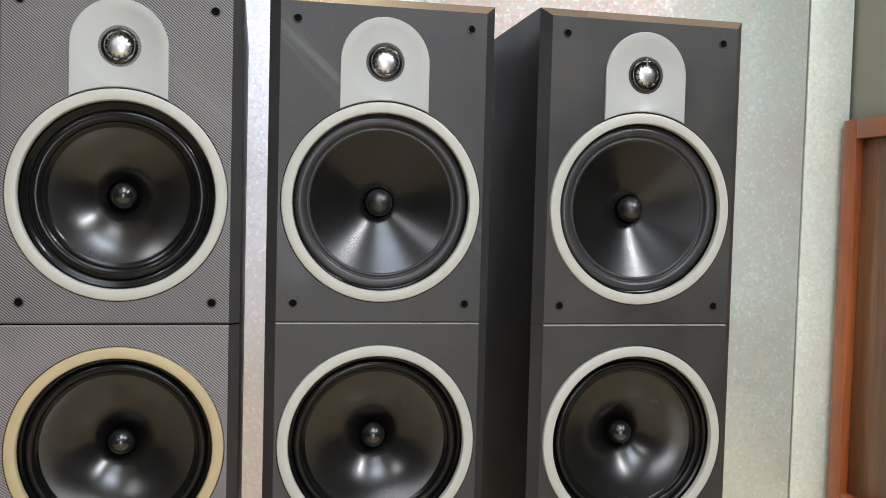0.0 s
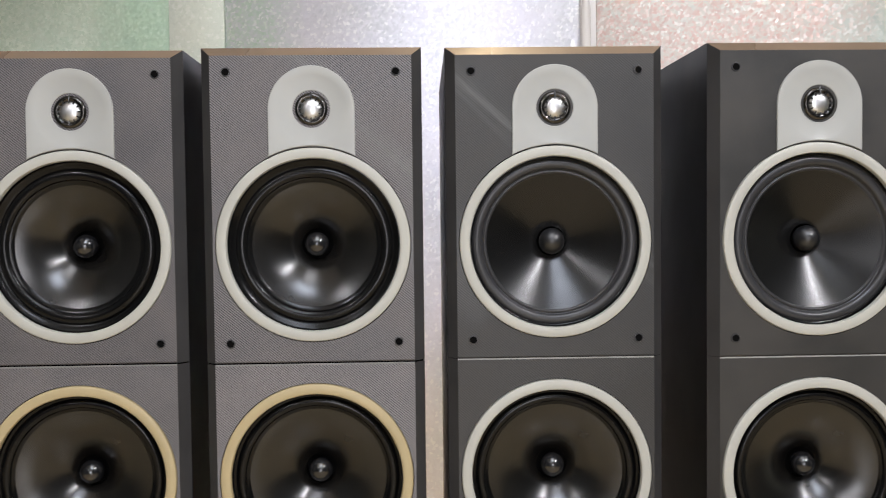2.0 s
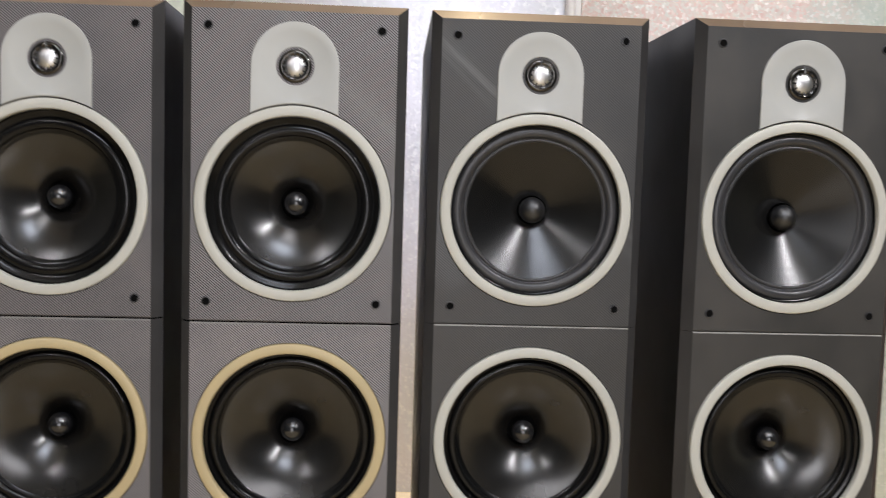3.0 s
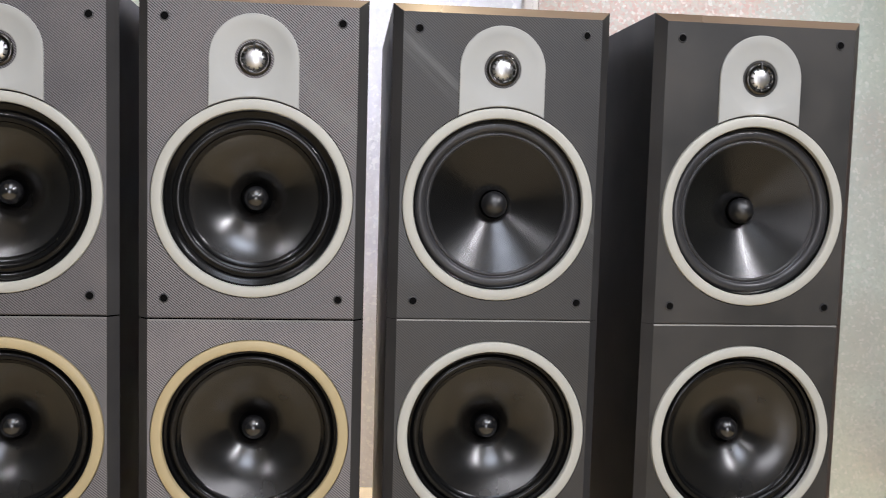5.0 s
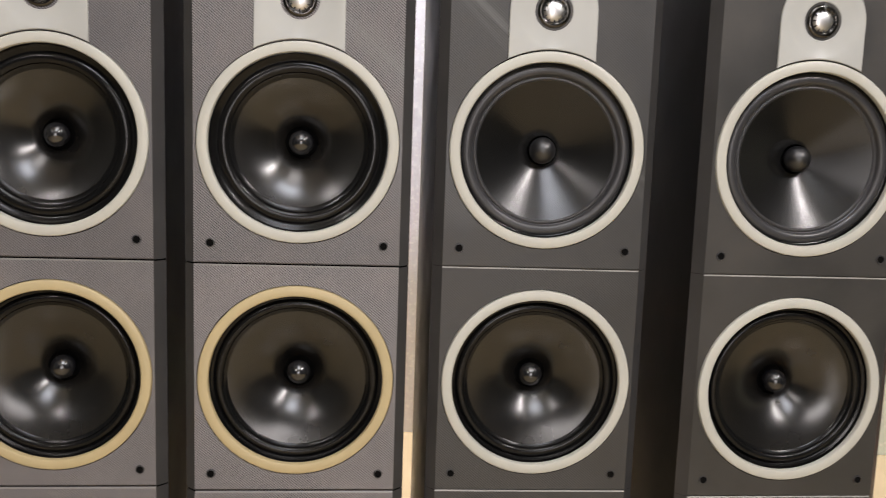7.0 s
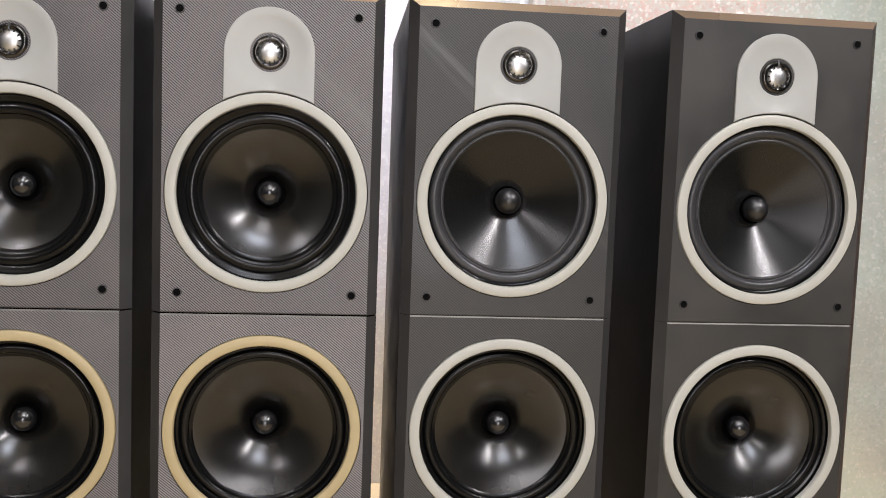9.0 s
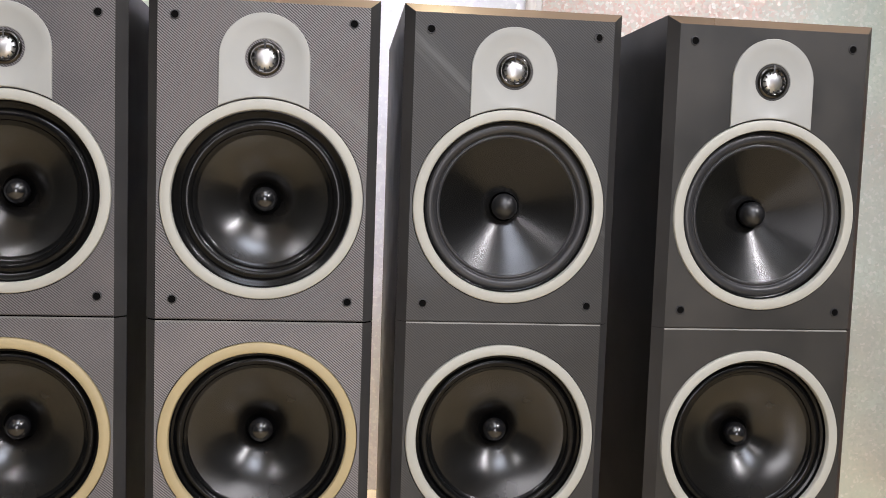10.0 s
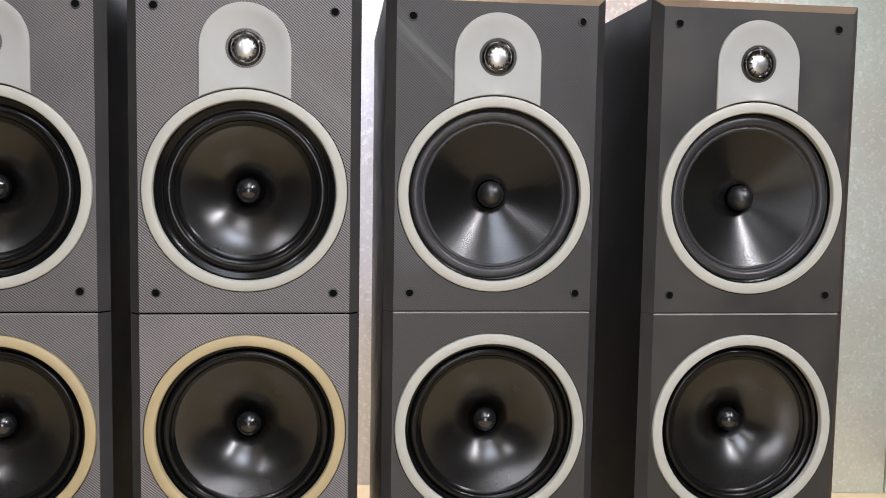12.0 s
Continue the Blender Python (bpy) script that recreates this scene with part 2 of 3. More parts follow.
GREEN_PAINT = worn("pale_green_wall_paint", (0.29, 0.31, 0.275), 0.55, 160, 0.06, 0.06, 0.1, patch=2)
GREEN_DARK = worn("dark_green_wall_paint", (0.030, 0.036, 0.032), 0.6, 160, 0.06, 0.06, 0.1, patch=2)
BROWN_PAINT = worn("dark_brown_wall_paint", (0.045, 0.040, 0.035), 0.6, 160, 0.06, 0.06, 0.1, patch=2)
CEIL_PAINT = worn("ceiling_paint", (0.74, 0.72, 0.67), 0.7, 120, 0.04, 0.06, 0.05, patch=2)
FLOOR_TILE = worn("cream_floor", (0.60, 0.475, 0.29), 0.22, 90, 0.07, 0.06, 0.03, patch=5)
MAHOGANY = wood("red_brown_wood", (0.12, 0.030, 0.012), (0.23, 0.070, 0.030), 0.32, (1, 1, 0.12))
ORANGE_WOOD = wood("orange_brown_wood", (0.24, 0.060, 0.018), (0.36, 0.100, 0.030), 0.30, (1, 1, 0.1))
VENEER = wood("dark_brown_veneer", (0.085, 0.036, 0.014), (0.19, 0.085, 0.035), 0.38, (1, 1, 0.06), 22)
NICKEL = material("nickel", (0.72, 0.70, 0.64), 0.16, 1.0)


# ---------------- mesh helpers ----------------
def finish(name, bm, mat, parent=None, label="", sharp=0.6):
    bmesh.ops.recalc_face_normals(bm, faces=bm.faces)
    for f in bm.faces:
        f.smooth = True
    for e in bm.edges:
        e.smooth = len(e.link_faces) == 2 and e.calc_face_angle(0) < sharp
    me = bpy.data.meshes.new(name)
    bm.to_mesh(me)
    bm.free()
    me.materials.append(mat)
    ob = new(name, me)
    if parent is not None:
        ob.parent = parent
    if label:
        tagged(ob, label)
    return ob


part = finish


def lathe(profile, cx, cz, n=96, closed=False, bm=None):
    """Turn (radius, depth) pairs round the y axis through (cx, cz)."""
    bm = bm or bmesh.new()
    rings = []
    for r, d in profile:
        if r < 1e-6:
            rings.append([bm.verts.new((cx, d, cz))])
        else:
            rings.append([bm.verts.new((cx + r * math.cos(2 * math.pi * k / n), d, cz + r * math.sin(2 * math.pi * k / n))) for k in range(n)])
    pairs = list(zip(rings, rings[1:])) + ([(rings[-1], rings[0])] if closed else [])
    for a, b in pairs:
        for k in range(n):
            j = (k + 1) % n
            if len(a) == 1:
                bm.faces.new((a[0], b[k], b[j]))
            elif len(b) == 1:
                bm.faces.new((a[k], a[j], b[0]))
            else:
                bm.faces.new((a[k], a[j], b[j], b[k]))
    return bm


def box(x0, x1, y0, y1, z0, z1, bevel=0.0, bm=None):
    bm = bm or bmesh.new()
    made = bmesh.ops.create_cube(bm, size=1.0)["verts"]
    for v in made:
        v.co = ((x0 + x1) / 2 + v.co.x * (x1 - x0), (y0 + y1) / 2 + v.co.y * (y1 - y0), (z0 + z1) / 2 + v.co.z * (z1 - z0))
    if bevel:
        edges = list({e for v in made for e in v.link_edges})
        bmesh.ops.bevel(bm, geom=edges, offset=bevel, segments=2, profile=0.5, affect="EDGES")
    return bm


def quad(bm, *points):
    bm.faces.new([bm.verts.new(p) for p in points])


# ---------------- room ----------------
BACK = pose(0.18, 1.125, 0, 0, 0, -7.125)      # the back wall's own axes: x along it, -y into the room


def at_back(ob):
    ob.matrix_world = BACK @ ob.matrix_world
    return ob


X_WEST, X_EAST, Y_SOUTH, HEIGHT = -1.90, 1.505, -3.75, 2.45


def setting(name, label, mat, *size):
    return tagged(finish(name, box(*size), mat), label, name.split("_")[0], kind="structure")


setting("floor", "cream polished floor, brightly lit behind the loudspeakers", FLOOR_TILE, X_WEST - 0.15, X_EAST + 0.15, Y_SOUTH - 0.15, 1.65, -0.10, 0.0)
setting("ceiling", "plain off-white painted ceiling", CEIL_PAINT, X_WEST - 0.15, X_EAST + 0.15, Y_SOUTH - 0.15, 1.65, HEIGHT, HEIGHT + 0.1)
at_back(setting("wall_north", "white painted wall behind the zinc sheets", WHITE_PAINT, -2.15, 1.60, 0.03, 0.18, 0.0, HEIGHT))
# west wall is out of view, made dark so the cones reflect black
setting("wall_west", "unseen dark green wall, added to darken reflections in the cones", GREEN_DARK, X_WEST - 0.15, X_WEST, Y_SOUTH, 1.60, 0.0, HEIGHT)
setting("wall_east", "grey-green painted wall above the low cabinet", GREEN_PAINT, X_EAST, X_EAST + 0.15, -0.40, 1.20, 0.0, HEIGHT)
# added unseen stretch, dark only to blacken the cones' sides
setting("wall_east_front", "unseen dark green wall, added to darken reflections in the cones", GREEN_DARK, X_EAST, X_EAST + 0.15, Y_SOUTH, -0.40, 0.0, HEIGHT)
# unseen south wall with its window opening, made dark for the reflections
south = setting("wall_south", "unseen dark brown wall with one window, kept dark for reflections", BROWN_PAINT, X_WEST - 0.15, -0.30, Y_SOUTH - 0.15, Y_SOUTH, 0.0, HEIGHT)
part("wall_piece", box(0.60, X_EAST + 0.15, Y_SOUTH - 0.15, Y_SOUTH, 0.0, HEIGHT), BROWN_PAINT, south)
part("wall_piece", box(-0.30, 0.60, Y_SOUTH - 0.15, Y_SOUTH, 0.0, 0.17), BROWN_PAINT, south)
part("wall_piece", box(-0.30, 0.60, Y_SOUTH - 0.15, Y_SOUTH, 1.73, HEIGHT), BROWN_PAINT, south)
win = setting("window_1", "white window frame in the wall facing the loudspeakers", WHITE_PAINT, -0.30, 0.60, Y_SOUTH - 0.10, Y_SOUTH - 0.06, 0.17, 0.22)
for size in ((-0.30, 0.60, 1.68, 1.73), (-0.30, -0.25, 0.22, 1.68), (0.55, 0.60, 0.22, 1.68), (0.13, 0.17, 0.22, 1.68)):
    part("window_frame", box(size[0], size[1], Y_SOUTH - 0.10, Y_SOUTH - 0.06, size[2], size[3], 0.004), WHITE_PAINT, win)


def zinc_sheet(x0, x1, lean, mat, label, proud=0.0):
    """A galvanised sheet with folded edges, leaning a little about its upright axis."""
    w = x1 - x0
    bm = box(-w / 2, w / 2, -0.012, 0.012, 0.0, 2.3, 0.002)
    ob = finish("zinc_sheet", bm, mat)
    tagged(ob, label, "metal panel", "galvanised sheets of the back wall")
    ob.matrix_world = BACK @ pose((x0 + x1) / 2, -proud, 0, 0, 0, lean)
    return ob


zinc_sheet(-1.218, -0.652, 1.6, ZINC_GREEN, "galvanised steel sheet with a greenish spangled shine")
zinc_sheet(-0.6515, -0.5155, -0.6, ZINC_MINT, "narrow bright galvanised steel strip beside a wide sheet", 0.003)
zinc_sheet(-0.514, 0.3183, 0.0, ZINC_PLAIN, "wide galvanised steel door leaf with spangled surface")
zinc_sheet(0.3557, 1.222, 0.0, ZINC_PINK, "wide galvanised steel door leaf with pinkish shine")
zinc_sheet(1.226, 1.330, -2.0, ZINC_MINT, "narrow galvanised steel jamb in the corner", 0.003)

# the joint between the two leaves, with its bolt rod and wider sleeve
joint = tagged(finish("door_joint", box(0.3185, 0.3555, -0.0135, 0.012, 0.0, 2.3, 0.003), GLOSS_WHITE), "bright white joint strip between two galvanised door leaves", "trim")
at_back(joint)
rod = bmesh.new()
for z0, z1, r in ((0.3, 1.215, 0.0105), (1.215, 1.24, 0.008), (1.24, 2.2, 0.0055)):
    bmesh.ops.create_cone(rod, cap_ends=True, segments=20, radius1=r, radius2=r, depth=z1 - z0, matrix=pose(0.331, -0.024, (z0 + z1) / 2))
rod_ob = part("bolt_rod", rod, GLOSS_WHITE, joint, "white bolt rod with a wider sleeve")


def ring_pull(s, z):
    bm = lathe([(0.014, -0.012), (0.018, -0.02), (0.024, -0.023), (0.030, -0.02), (0.031, -0.014), (0.030, -0.012)], 0, 0, 40)
    base = finish("door_pull", bm, NICKEL)
    tagged(base, "round nickel pull on a galvanised door leaf", "handle", "pair of door pulls")
    part("pull_cup", lathe([(0.0, -0.0135), (0.010, -0.014), (0.0155, -0.0165)], 0, 0, 32), WHITE_PAINT, base, "pale centre of the pull")
    base.matrix_world = BACK @ pose(s, 0, z)
    return base


ring_pull(0.246, 1.290)
ring_pull(0.440, 1.291)

at_back(tagged(finish("trim_jamb", box(-1.300, -1.222, -0.030, 0.03, 0.0, 2.3, 0.004), GLOSS_WHITE), "white painted jamb beside the zinc sheet", "trim", kind="structure"))
at_back(tagged(finish("trim_sill", box(-1.222, -0.65, -0.028, -0.014, 0.0, 0.035, 0.003), WHITE_PAINT), "low white sill under the zinc sheet", "trim", kind="structure"))


def low_cabinet_left():
    """Red-brown cabinet along the west side, with plinth and overhanging top."""
    root = new("wooden_cabinet")
    tagged(root, "red-brown wooden low cabinet with plinth and moulded top", "cabinet")
    x1, y0, y1 = -1.086, 0.10, 1.262
    part("carcass", box(-1.60, x1, y0, y1, 0.075, 1.03, 0.003), MAHOGANY, root)
    part("plinth", box(-1.62, x1 + 0.036, y0 - 0.02, y1, 0.0, 0.078, 0.004), MAHOGANY, root)
    part("cornice", box(-1.62, x1 + 0.018, y0 - 0.015, y1, 1.03, 1.05, 0.004), MAHOGANY, root)
    part("top", box(-1.64, x1 + 0.034, y0 - 0.03, y1, 1.05, 1.078, 0.006), MAHOGANY, root)


def low_cabinet_right():
    """Orange-brown face frame with a recessed veneered door, along the east side."""
    root = new("wooden_cabinet")
    tagged(root, "orange-brown framed wooden low cabinet with dark veneered door", "cabinet")
    x0, x1, y0, y1, top = 1.470, 1.503, 0.10, 0.927, 0.938
    part("stile", box(x0, x1, y1 - 0.045, y1, 0.0, top, 0.003), ORANGE_WOOD, root)
    part("stile", box(x0, x1, y0, y0 + 0.072, 0.0, top, 0.003), ORANGE_WOOD, root)
    part("rail", box(x0 + 0.001, x1, y0 + 0.072, y1 - 0.045, top - 0.045, top - 0.0005, 0.003), ORANGE_WOOD, root)
    part("rail", box(x0 + 0.001, x1, y0 + 0.072, y1 - 0.045, 0.0, 0.07, 0.003), ORANGE_WOOD, root)
    part("door_panel", box(x0 + 0.020, x1 - 0.002, y0 + 0.073, y1 - 0.046, 0.07, top - 0.0455, 0.002), VENEER, root, "dark brown veneered door")


low_cabinet_left()
low_cabinet_right()

# ---------------- loudspeakers ----------------
HALF, FACE, BEV = 0.1180, 0.1073, 0.0108
TOP_Z, SEAM_HIGH, SEAM_LOW, DEPTH = 0.925, 0.5855, 0.335, 0.36
WOOFER_HIGH, WOOFER_LOW, TWEETER = 0.7130, 0.4588, 0.8580
RING_OUT, RING_IN, HOLE = 0.1042, 0.0928, 0.1050
SEAM_CUT = 0.0014


def panel_mesh(z0, z1, hole_z, is_top, gap):
    """A front panel with bevelled side edges, a chamfer at each seam and one round opening."""
    bm = bmesh.new()
    ch = SEAM_CUT
    lo, hi = z0 + gap + ch, (z1 - BEV + 0.001) if is_top else z1 - gap - ch
    if hole_z is None:
        quad(bm, (-FACE, 0, lo), (FACE, 0, lo), (FACE, 0, hi), (-FACE, 0, hi))
    else:
        corners = [math.atan2(z - hole_z, x) for x in (-FACE, FACE) for z in (lo, hi)]
        angles = sorted([2 * math.pi * k / 96 - math.pi for k in range(96)] + corners)
        inner, outer, lip = [], [], []
        for a in angles:
            c, s = math.cos(a), math.sin(a)
            reach = min(FACE / abs(c) if abs(c) > 1e-9 else 9, ((hi - hole_z) if s > 0 else (hole_z - lo)) / abs(s) if abs(s) > 1e-9 else 9)
            inner.append(bm.verts.new((c * HOLE, 0, hole_z + s * HOLE)))
            lip.append(bm.verts.new((c * HOLE, 0.006, hole_z + s * HOLE)))
            outer.append(bm.verts.new((c * reach, 0, hole_z + s * reach)))
        for k in range(len(angles)):
            j = (k + 1) % len(angles)
            bm.faces.new((inner[k], inner[j], outer[j], outer[k]))
            bm.faces.new((lip[k], lip[j], inner[j], inner[k]))
    b0, b1 = z0 + gap, (z1 if is_top else z1 - gap)
    # chamfer along the seams
    if z0 > 0.01:
        quad(bm, (-FACE, 0, lo), (FACE, 0, lo), (FACE, ch, b0), (-FACE, ch, b0))
        quad(bm, (-FACE, ch, b0), (FACE, ch, b0), (FACE, 0.008, b0), (-FACE, 0.008, b0))
    if not is_top:
        quad(bm, (-FACE, ch, b1), (FACE, ch, b1), (FACE, 0.008, b1), (-FACE, 0.008, b1))
    return bm, lo, hi, b0, b1


def bevel_mesh(lo, hi, b0, b1, side, is_top):
    bm = bmesh.new()
    s = side
    zt_in, zt_out = hi, b1
    quad(bm, (s * FACE, 0, b0), (s * FACE, 0, zt_in if is_top else b1), (s * HALF, BEV, zt_out), (s * HALF, BEV, b0))
    quad(bm, (s * FACE, 0, b0), (s * HALF, BEV, b0), (s * (HALF - 0.008), BEV + 0.008, b0), (s * (FACE - 0.008), 0.008, b0))
    return bm


def speaker_front(root, z0, z1, hole_z, is_top, name, mat, pale):
    bm, lo, hi, b0, b1 = panel_mesh(z0, z1, hole_z, is_top, 0.0002 if pale else 0.0008)
    pan = part(name, bm, mat, root)
    for side in (-1, 1):
        part("side_bevel", bevel_mesh(lo, hi, b0, b1, side, is_top), EDGE_VINYL, pan, "smooth dark bevelled edge")
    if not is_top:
        # chamfer strip in a pale colour, standing in for its caught light
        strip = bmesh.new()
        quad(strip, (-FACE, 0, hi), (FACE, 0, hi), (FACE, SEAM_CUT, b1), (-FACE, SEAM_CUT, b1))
        part("seam_edge", strip, PALE_SEAM if pale else SEAM_EDGE, pan, "thin seam chamfer, its highlight put into a pale colour")
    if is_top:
        # top bevel, painted warm tan as if lit from above
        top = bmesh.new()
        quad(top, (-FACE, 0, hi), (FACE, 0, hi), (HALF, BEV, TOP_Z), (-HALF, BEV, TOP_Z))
        part("top_bevel", top, TOP_EDGE, pan, "smooth bevelled top edge, warm light put into its tan colour")
    return pan


def arc(r0, r1, d0, rise, n=10):
    """A half roll between two radii, bulging forwards by rise."""
    mid, half = (r0 + r1) / 2, (r1 - r0) / 2
    return [(mid + half * math.cos(math.pi * k / n), d0 - rise * math.sin(math.pi * k / n)) for k in range(n + 1)]


def woofer(root, cz, ring_mat, ring_label, straight, upper):
    ring = part("woofer_ring", lathe([(RING_IN, 0.0045), (RING_IN, -0.0008), (RING_IN + 0.0008, -0.0020), (RING_IN + 0.003, -0.0026), (RING_OUT - 0.003, -0.0024), (RING_OUT - 0.0008, -0.0016), (RING_OUT, -0.0003), (RING_OUT, 0.005)], 0, cz, 128), ring_mat, root, ring_label)
    part("gasket", lathe([(0.1075, 0.0055), (RING_OUT, 0.0045), (RING_IN + 0.001, 0.0040), (RING_IN - 0.0008, 0.0040), (RING_IN - 0.0015, 0.0070), (0.0890, 0.0080)], 0, cz), RUBBER_BLACK, ring, "black gasket round the cone")
    if straight:
        edge, d_edge, d_in = 0.0745, 0.0095, 0.0345
        roll = [(0.0912, 0.0085)] + arc(0.0795, 0.0905, 0.0085, 0.0040) + [(0.0785, 0.0092)] + arc(0.0752, 0.0780, 0.0090, 0.0010, 6) + [(edge, d_edge)]
        cone = [(edge, d_edge)] + [(edge + (0.0162 - edge) * k / 12, d_edge + (d_in - d_edge) * k / 12) for k in range(1, 13)]
        cap_d, cap_r, rub, sat, cap_mat = 0.0300, 0.0145, RUBBER_GREY, CONE_STRAIGHT, CAP_SATIN
    else:
        edge = 0.0675 if upper else 0.0745
        d_edge, d_in, power = 0.0125, 0.0435, 2.4
        lead = 0.50 if upper else 0.40
        roll = [(0.0900, 0.0080), (0.0885, 0.0095)] + arc(0.0725 if upper else 0.0780, 0.0850 if upper else 0.0875, 0.0105, 0.0040) + [(edge + 0.0012, d_edge - 0.001), (edge, d_edge)]
        cone = [(edge + (0.0172 - edge) * k / 24, d_edge + (d_in - d_edge) * (lead * k / 24 + (1 - lead) * (k / 24) ** power)) for k in range(25)]
        cap_d, cap_r, rub, sat, cap_mat = 0.0375, 0.0134, RUBBER_BLACK, CONE_GLOSS, CAP_BLACK
    part("surround", lathe(roll, 0, cz), rub, ring, "dusty grey rubber surround" if straight else "glossy black rubber surround")
    r0, d0 = cone[-1]
    part("cone", lathe(cone, 0, cz, 128), sat, ring, "black straight-sided cone" if straight else "black curved cone")
    part("coil_gap", lathe([(r0, d0), (r0 - 0.001, d0 + 0.010), (0.003, d0 + 0.011)], 0, cz, 48), LINE_BLACK, ring)
    dome = [(0, cap_d - cap_r)] + [(cap_r * math.sin(a), cap_d - cap_r * math.cos(a)) for a in [math.pi * k / 24 for k in range(1, 13)]] + [(cap_r * 0.93, cap_d + 0.006), (cap_r * 0.8, d0 + 0.006)]
    part("dust_cap", lathe(dome, 0, cz, 48), cap_mat, ring, "shiny black bullet-shaped cap")
    return ring


def tweeter(root):
    """Arched plate that ends on the woofer's ring, with a chrome dome in a notched cup."""
    bm = bmesh.new()
    R, r_hole, rim = 0.0463, 0.0190, 0.1056
    side_z = WOOFER_HIGH + math.sqrt(rim ** 2 - R ** 2) - TWEETER
    angles = sorted([2 * math.pi * k / 72 - math.pi for k in range(72)] + [math.atan2(side_z, R), math.atan2(side_z, -R)])
    rows = [[] for _ in range(7)]
    for a in angles:
        c, s = math.cos(a), math.sin(a)
        out = R
        if s < 0:
            out = R / abs(c) if abs(c) > 1e-6 else 9
            gap = TWEETER - WOOFER_HIGH
            disc = (gap * s) ** 2 - gap ** 2 + rim ** 2
            if disc > 0:
                hit = -gap * s - math.sqrt(disc)
                if hit > 0:
                    out = min(out, hit)
        for row, (rad, d) in zip(rows, ((out, 0.001), (out, -0.0017), (out - 0.0007, -0.0024), (min(0.0392, out - 0.0014), -0.0025), (min(0.0366, out - 0.0020), -0.0017), (0.0205, -0.0006), (r_hole, 0.0008))):
            row.append(bm.verts.new((c * rad, d, TWEETER + s * rad)))
    for a, b in zip(rows, rows[1:]):
        for k in range(len(angles)):
            j = (k + 1) % len(angles)
            bm.faces.new((a[k], a[j], b[j], b[k]))
    plate = part("tweeter_plate", bm, PLATE_GREY, root, "pale grey arched plastic plate", 0.5)
    part("cup", lathe([(0.0192, 0.0007), (0.0182, 0.0010), (0.0178, 0.0014), (0.0, 0.0016)], 0, TWEETER, 48), DARK_METAL, plate, "dark metal cup")
    roll = [(0.0143 + 0.0034 * math.cos(math.pi * k / 12), 0.0012 - 0.0034 * math.sin(math.pi * k / 12)) for k in range(13)]
    part("dome_surround", lathe(roll, 0, TWEETER, 48), ROLL_METAL, plate, "dark shiny roll round the dome")
    cap = [(0, -0.0036)] + [(0.0112 * math.sin(a), 0.0006 - 0.0042 * math.cos(a)) for a in [math.pi * k / 20 for k in range(1, 11)]]
    part("dome", lathe(cap, 0, TWEETER, 48), ALUMINIUM, plate, "bright satin aluminium dome")
    for k in range(12):
        a = 2 * math.pi * k / 12 + math.pi / 2
        reach = 0.0182 if k == 0 else 0.0128
        tab = box(0.0093, reach, -0.0042, -0.0034, -0.0009, 0.0009)
        for v in tab.verts:
            x, z = v.co.x, v.co.z * (0.7 if v.co.x < 0.010 else 1.1)
            drop = 0.0022 if v.co.x > 0.0150 else (0.0 if v.co.x > 0.0100 else 0.0006)
            v.co = (x * math.cos(a) - z * math.sin(a), v.co.y + drop, TWEETER + x * math.sin(a) + z * math.cos(a))
        part("guard_tab", tab, DARK_METAL, plate)


def socket(root, x, z, bare):
    """A grille peg socket: a rubber cup let into the panel."""
    s = part("grille_socket", lathe([(0.0051, 0.0002), (0.0047, -0.0009), (0.0040, -0.0010), (0.0036, -0.0003)], x, z, 24), RUBBER_GREY, root, "worn grille socket" if bare else "")
    part("socket_hole", lathe([(0.0038, -0.0005), (0.0, -0.0003)], x + (0.0012 if bare else 0), z, 20), LINE_BLACK, s)


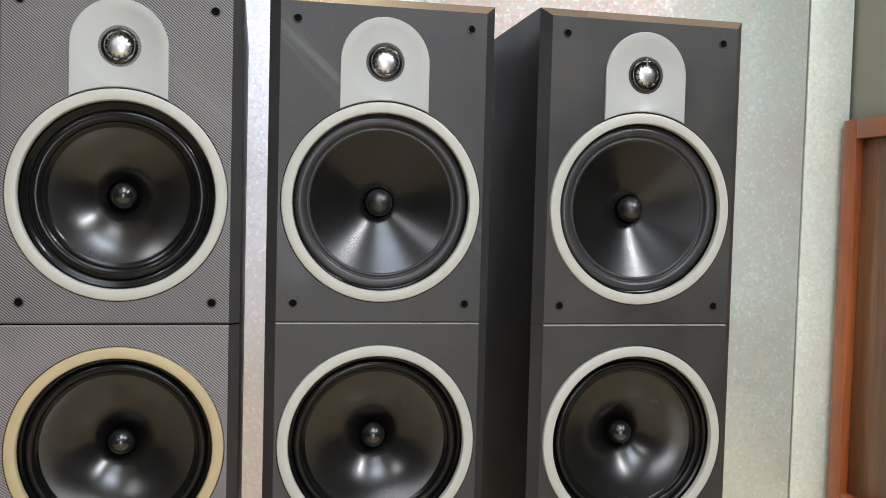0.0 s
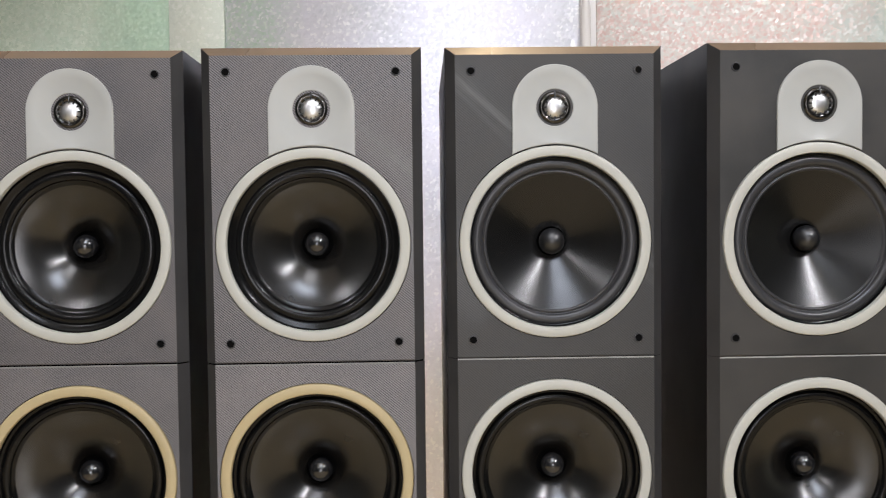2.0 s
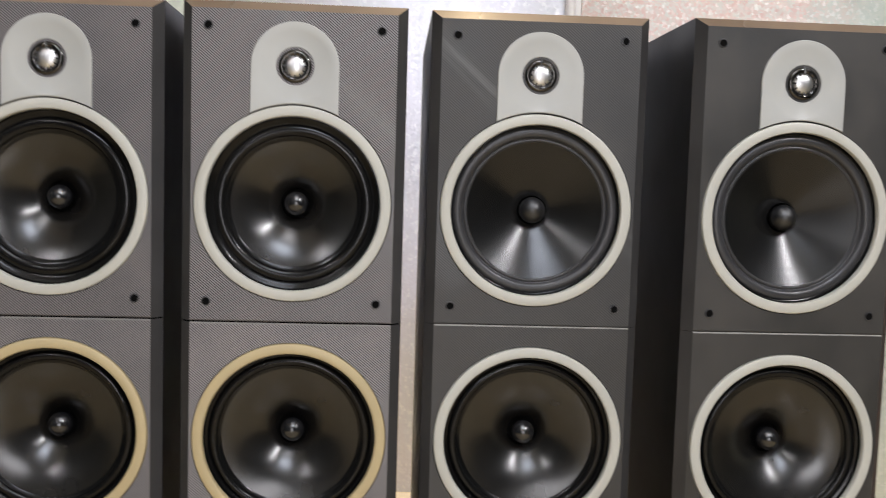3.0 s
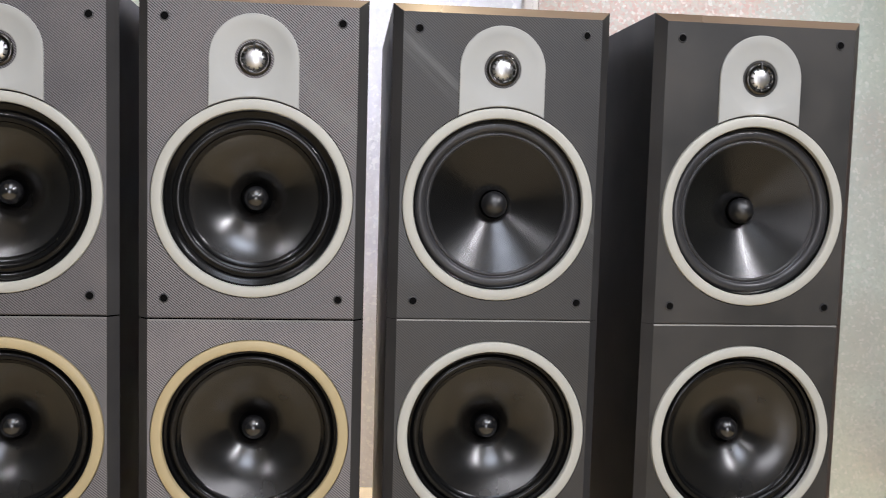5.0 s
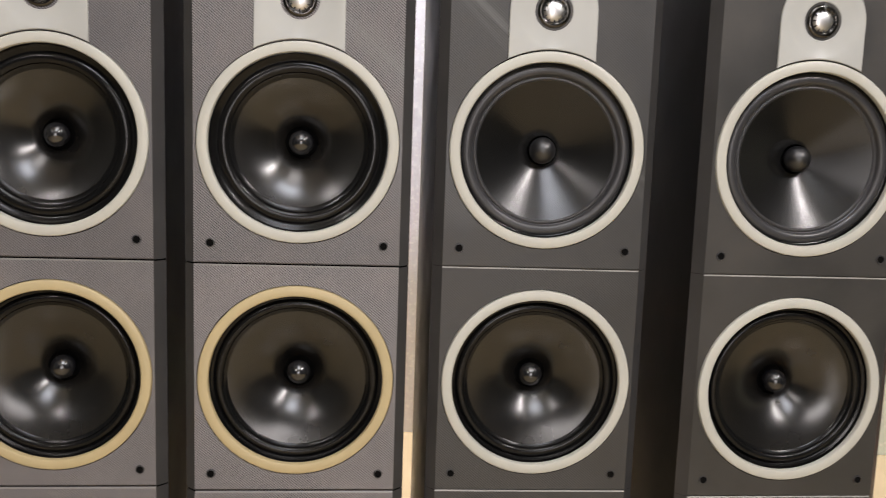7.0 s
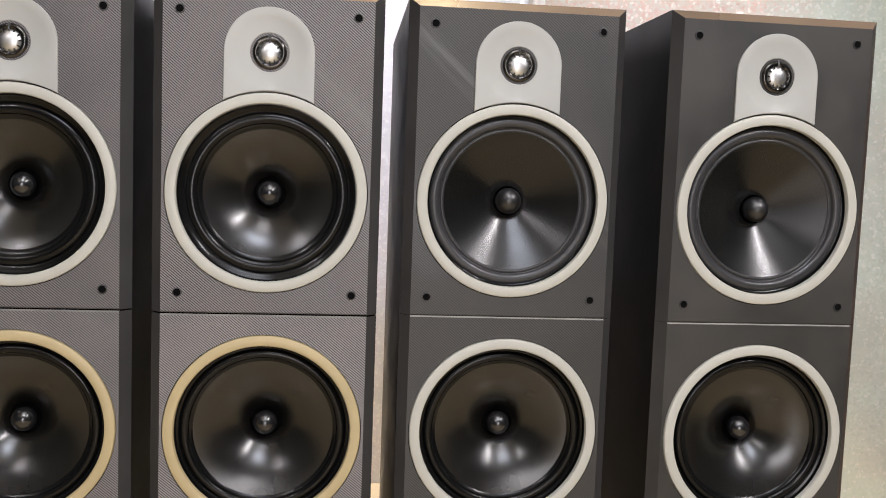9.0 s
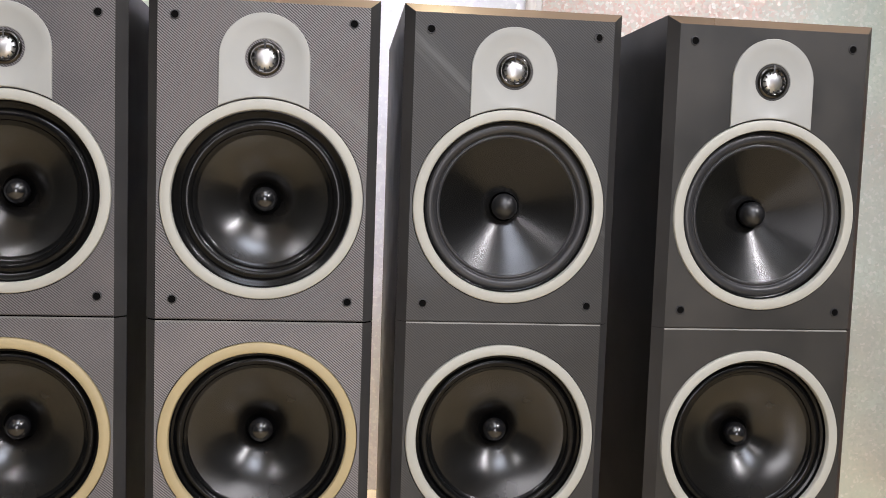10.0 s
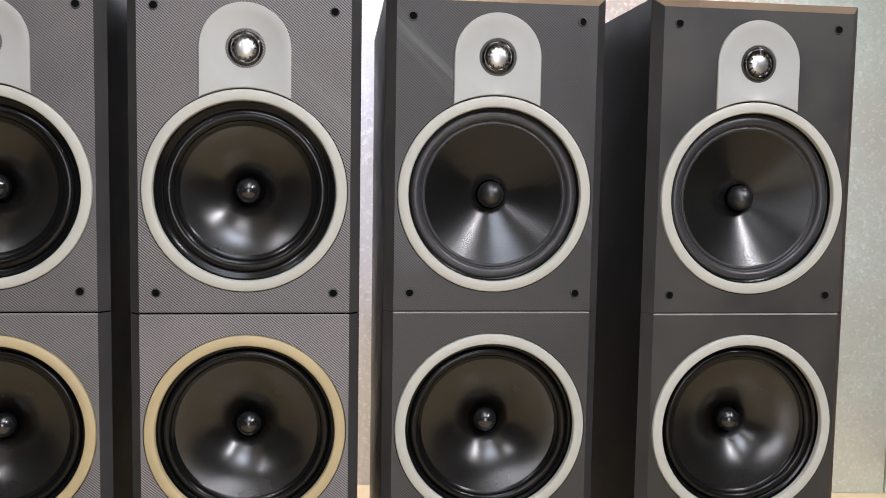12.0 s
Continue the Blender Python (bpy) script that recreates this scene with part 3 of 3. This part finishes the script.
def loudspeaker(x, y, yaw, baffle, low_baffle, low_ring, straight, bare_socket, label):
    seam_high = SEAM_HIGH + (0.0016 if straight else 0.0)
    root = new("loudspeaker")
    tagged(root, label, "loudspeaker", "row of four floor-standing loudspeakers")
    shell = bmesh.new()
    for quadpts in (
        ((-HALF, BEV, 0), (-HALF, DEPTH, 0), (-HALF, DEPTH, TOP_Z), (-HALF, BEV, TOP_Z)),
        ((HALF, BEV, 0), (HALF, DEPTH, 0), (HALF, DEPTH, TOP_Z), (HALF, BEV, TOP_Z)),
        ((-HALF, BEV, TOP_Z), (HALF, BEV, TOP_Z), (HALF, DEPTH, TOP_Z), (-HALF, DEPTH, TOP_Z)),
        ((-HALF, DEPTH, 0), (HALF, DEPTH, 0), (HALF, DEPTH, TOP_Z), (-HALF, DEPTH, TOP_Z)),
        ((-HALF, BEV, 0), (HALF, BEV, 0), (HALF, DEPTH, 0), (-HALF, DEPTH, 0))):
        quad(shell, *quadpts)
    bmesh.ops.remove_doubles(shell, verts=shell.verts, dist=1e-5)
    part("cabinet", shell, BLACK_VINYL, root, "black vinyl-covered box")
    speaker_front(root, seam_high, TOP_Z, WOOFER_HIGH, True, "upper_panel", baffle, straight)
    speaker_front(root, SEAM_LOW, seam_high, WOOFER_LOW, False, "middle_panel", low_baffle, straight)
    speaker_front(root, 0.0, SEAM_LOW, None, False, "lower_panel", low_baffle, straight)
    for z in (seam_high, SEAM_LOW):
        g = bmesh.new()
        for a, b in (((-HALF + 0.0015, BEV), (-FACE, 0.0028)), ((-FACE, 0.0028), (FACE, 0.0028)), ((FACE, 0.0028), (HALF - 0.0015, BEV))):
            quad(g, (*a, z - 0.004), (*b, z - 0.004), (*b, z + 0.004), (*a, z + 0.004))
        part("seam", g, LINE_BLACK, root)
    woofer(root, WOOFER_HIGH, RING_PALE, "pale beige-grey painted ring", straight, True)
    woofer(root, WOOFER_LOW, RING_GOLD if low_ring else RING_PALE, "yellowed gold-coloured ring" if low_ring else "pale beige-grey painted ring", False, False)
    tweeter(root)
    for sx in (-1, 1):
        for z in (0.8978, 0.6074, 0.3545):
            socket(root, sx * 0.0903, z, bare_socket and sx == 1 and z > 0.8)
    root.matrix_world = pose(x, y, 0, 0, 0, yaw)
    return root


loudspeaker(-0.2582, 0.0105, 0.38, BAFFLE[0], BAFFLE_LOW[0], True, False, False, "tall grey-black loudspeaker with yellowed lower ring, standing at the row's end")
loudspeaker(0.0, 0.0, 0.0, BAFFLE[1], BAFFLE_LOW[1], True, False, False, "tall grey-black loudspeaker with yellowed lower ring and diagonal-ribbed front")
loudspeaker(0.2613, 0.0010, -0.71, BAFFLE[2], BAFFLE_LOW[2], False, True, True, "tall grey-black loudspeaker with straight upper cone and worn peg socket")
loudspeaker(0.5432, -0.0156, 0.27, BAFFLE[3], BAFFLE_LOW[3], False, True, False, "tall grey-black loudspeaker with straight upper cone, set slightly apart")
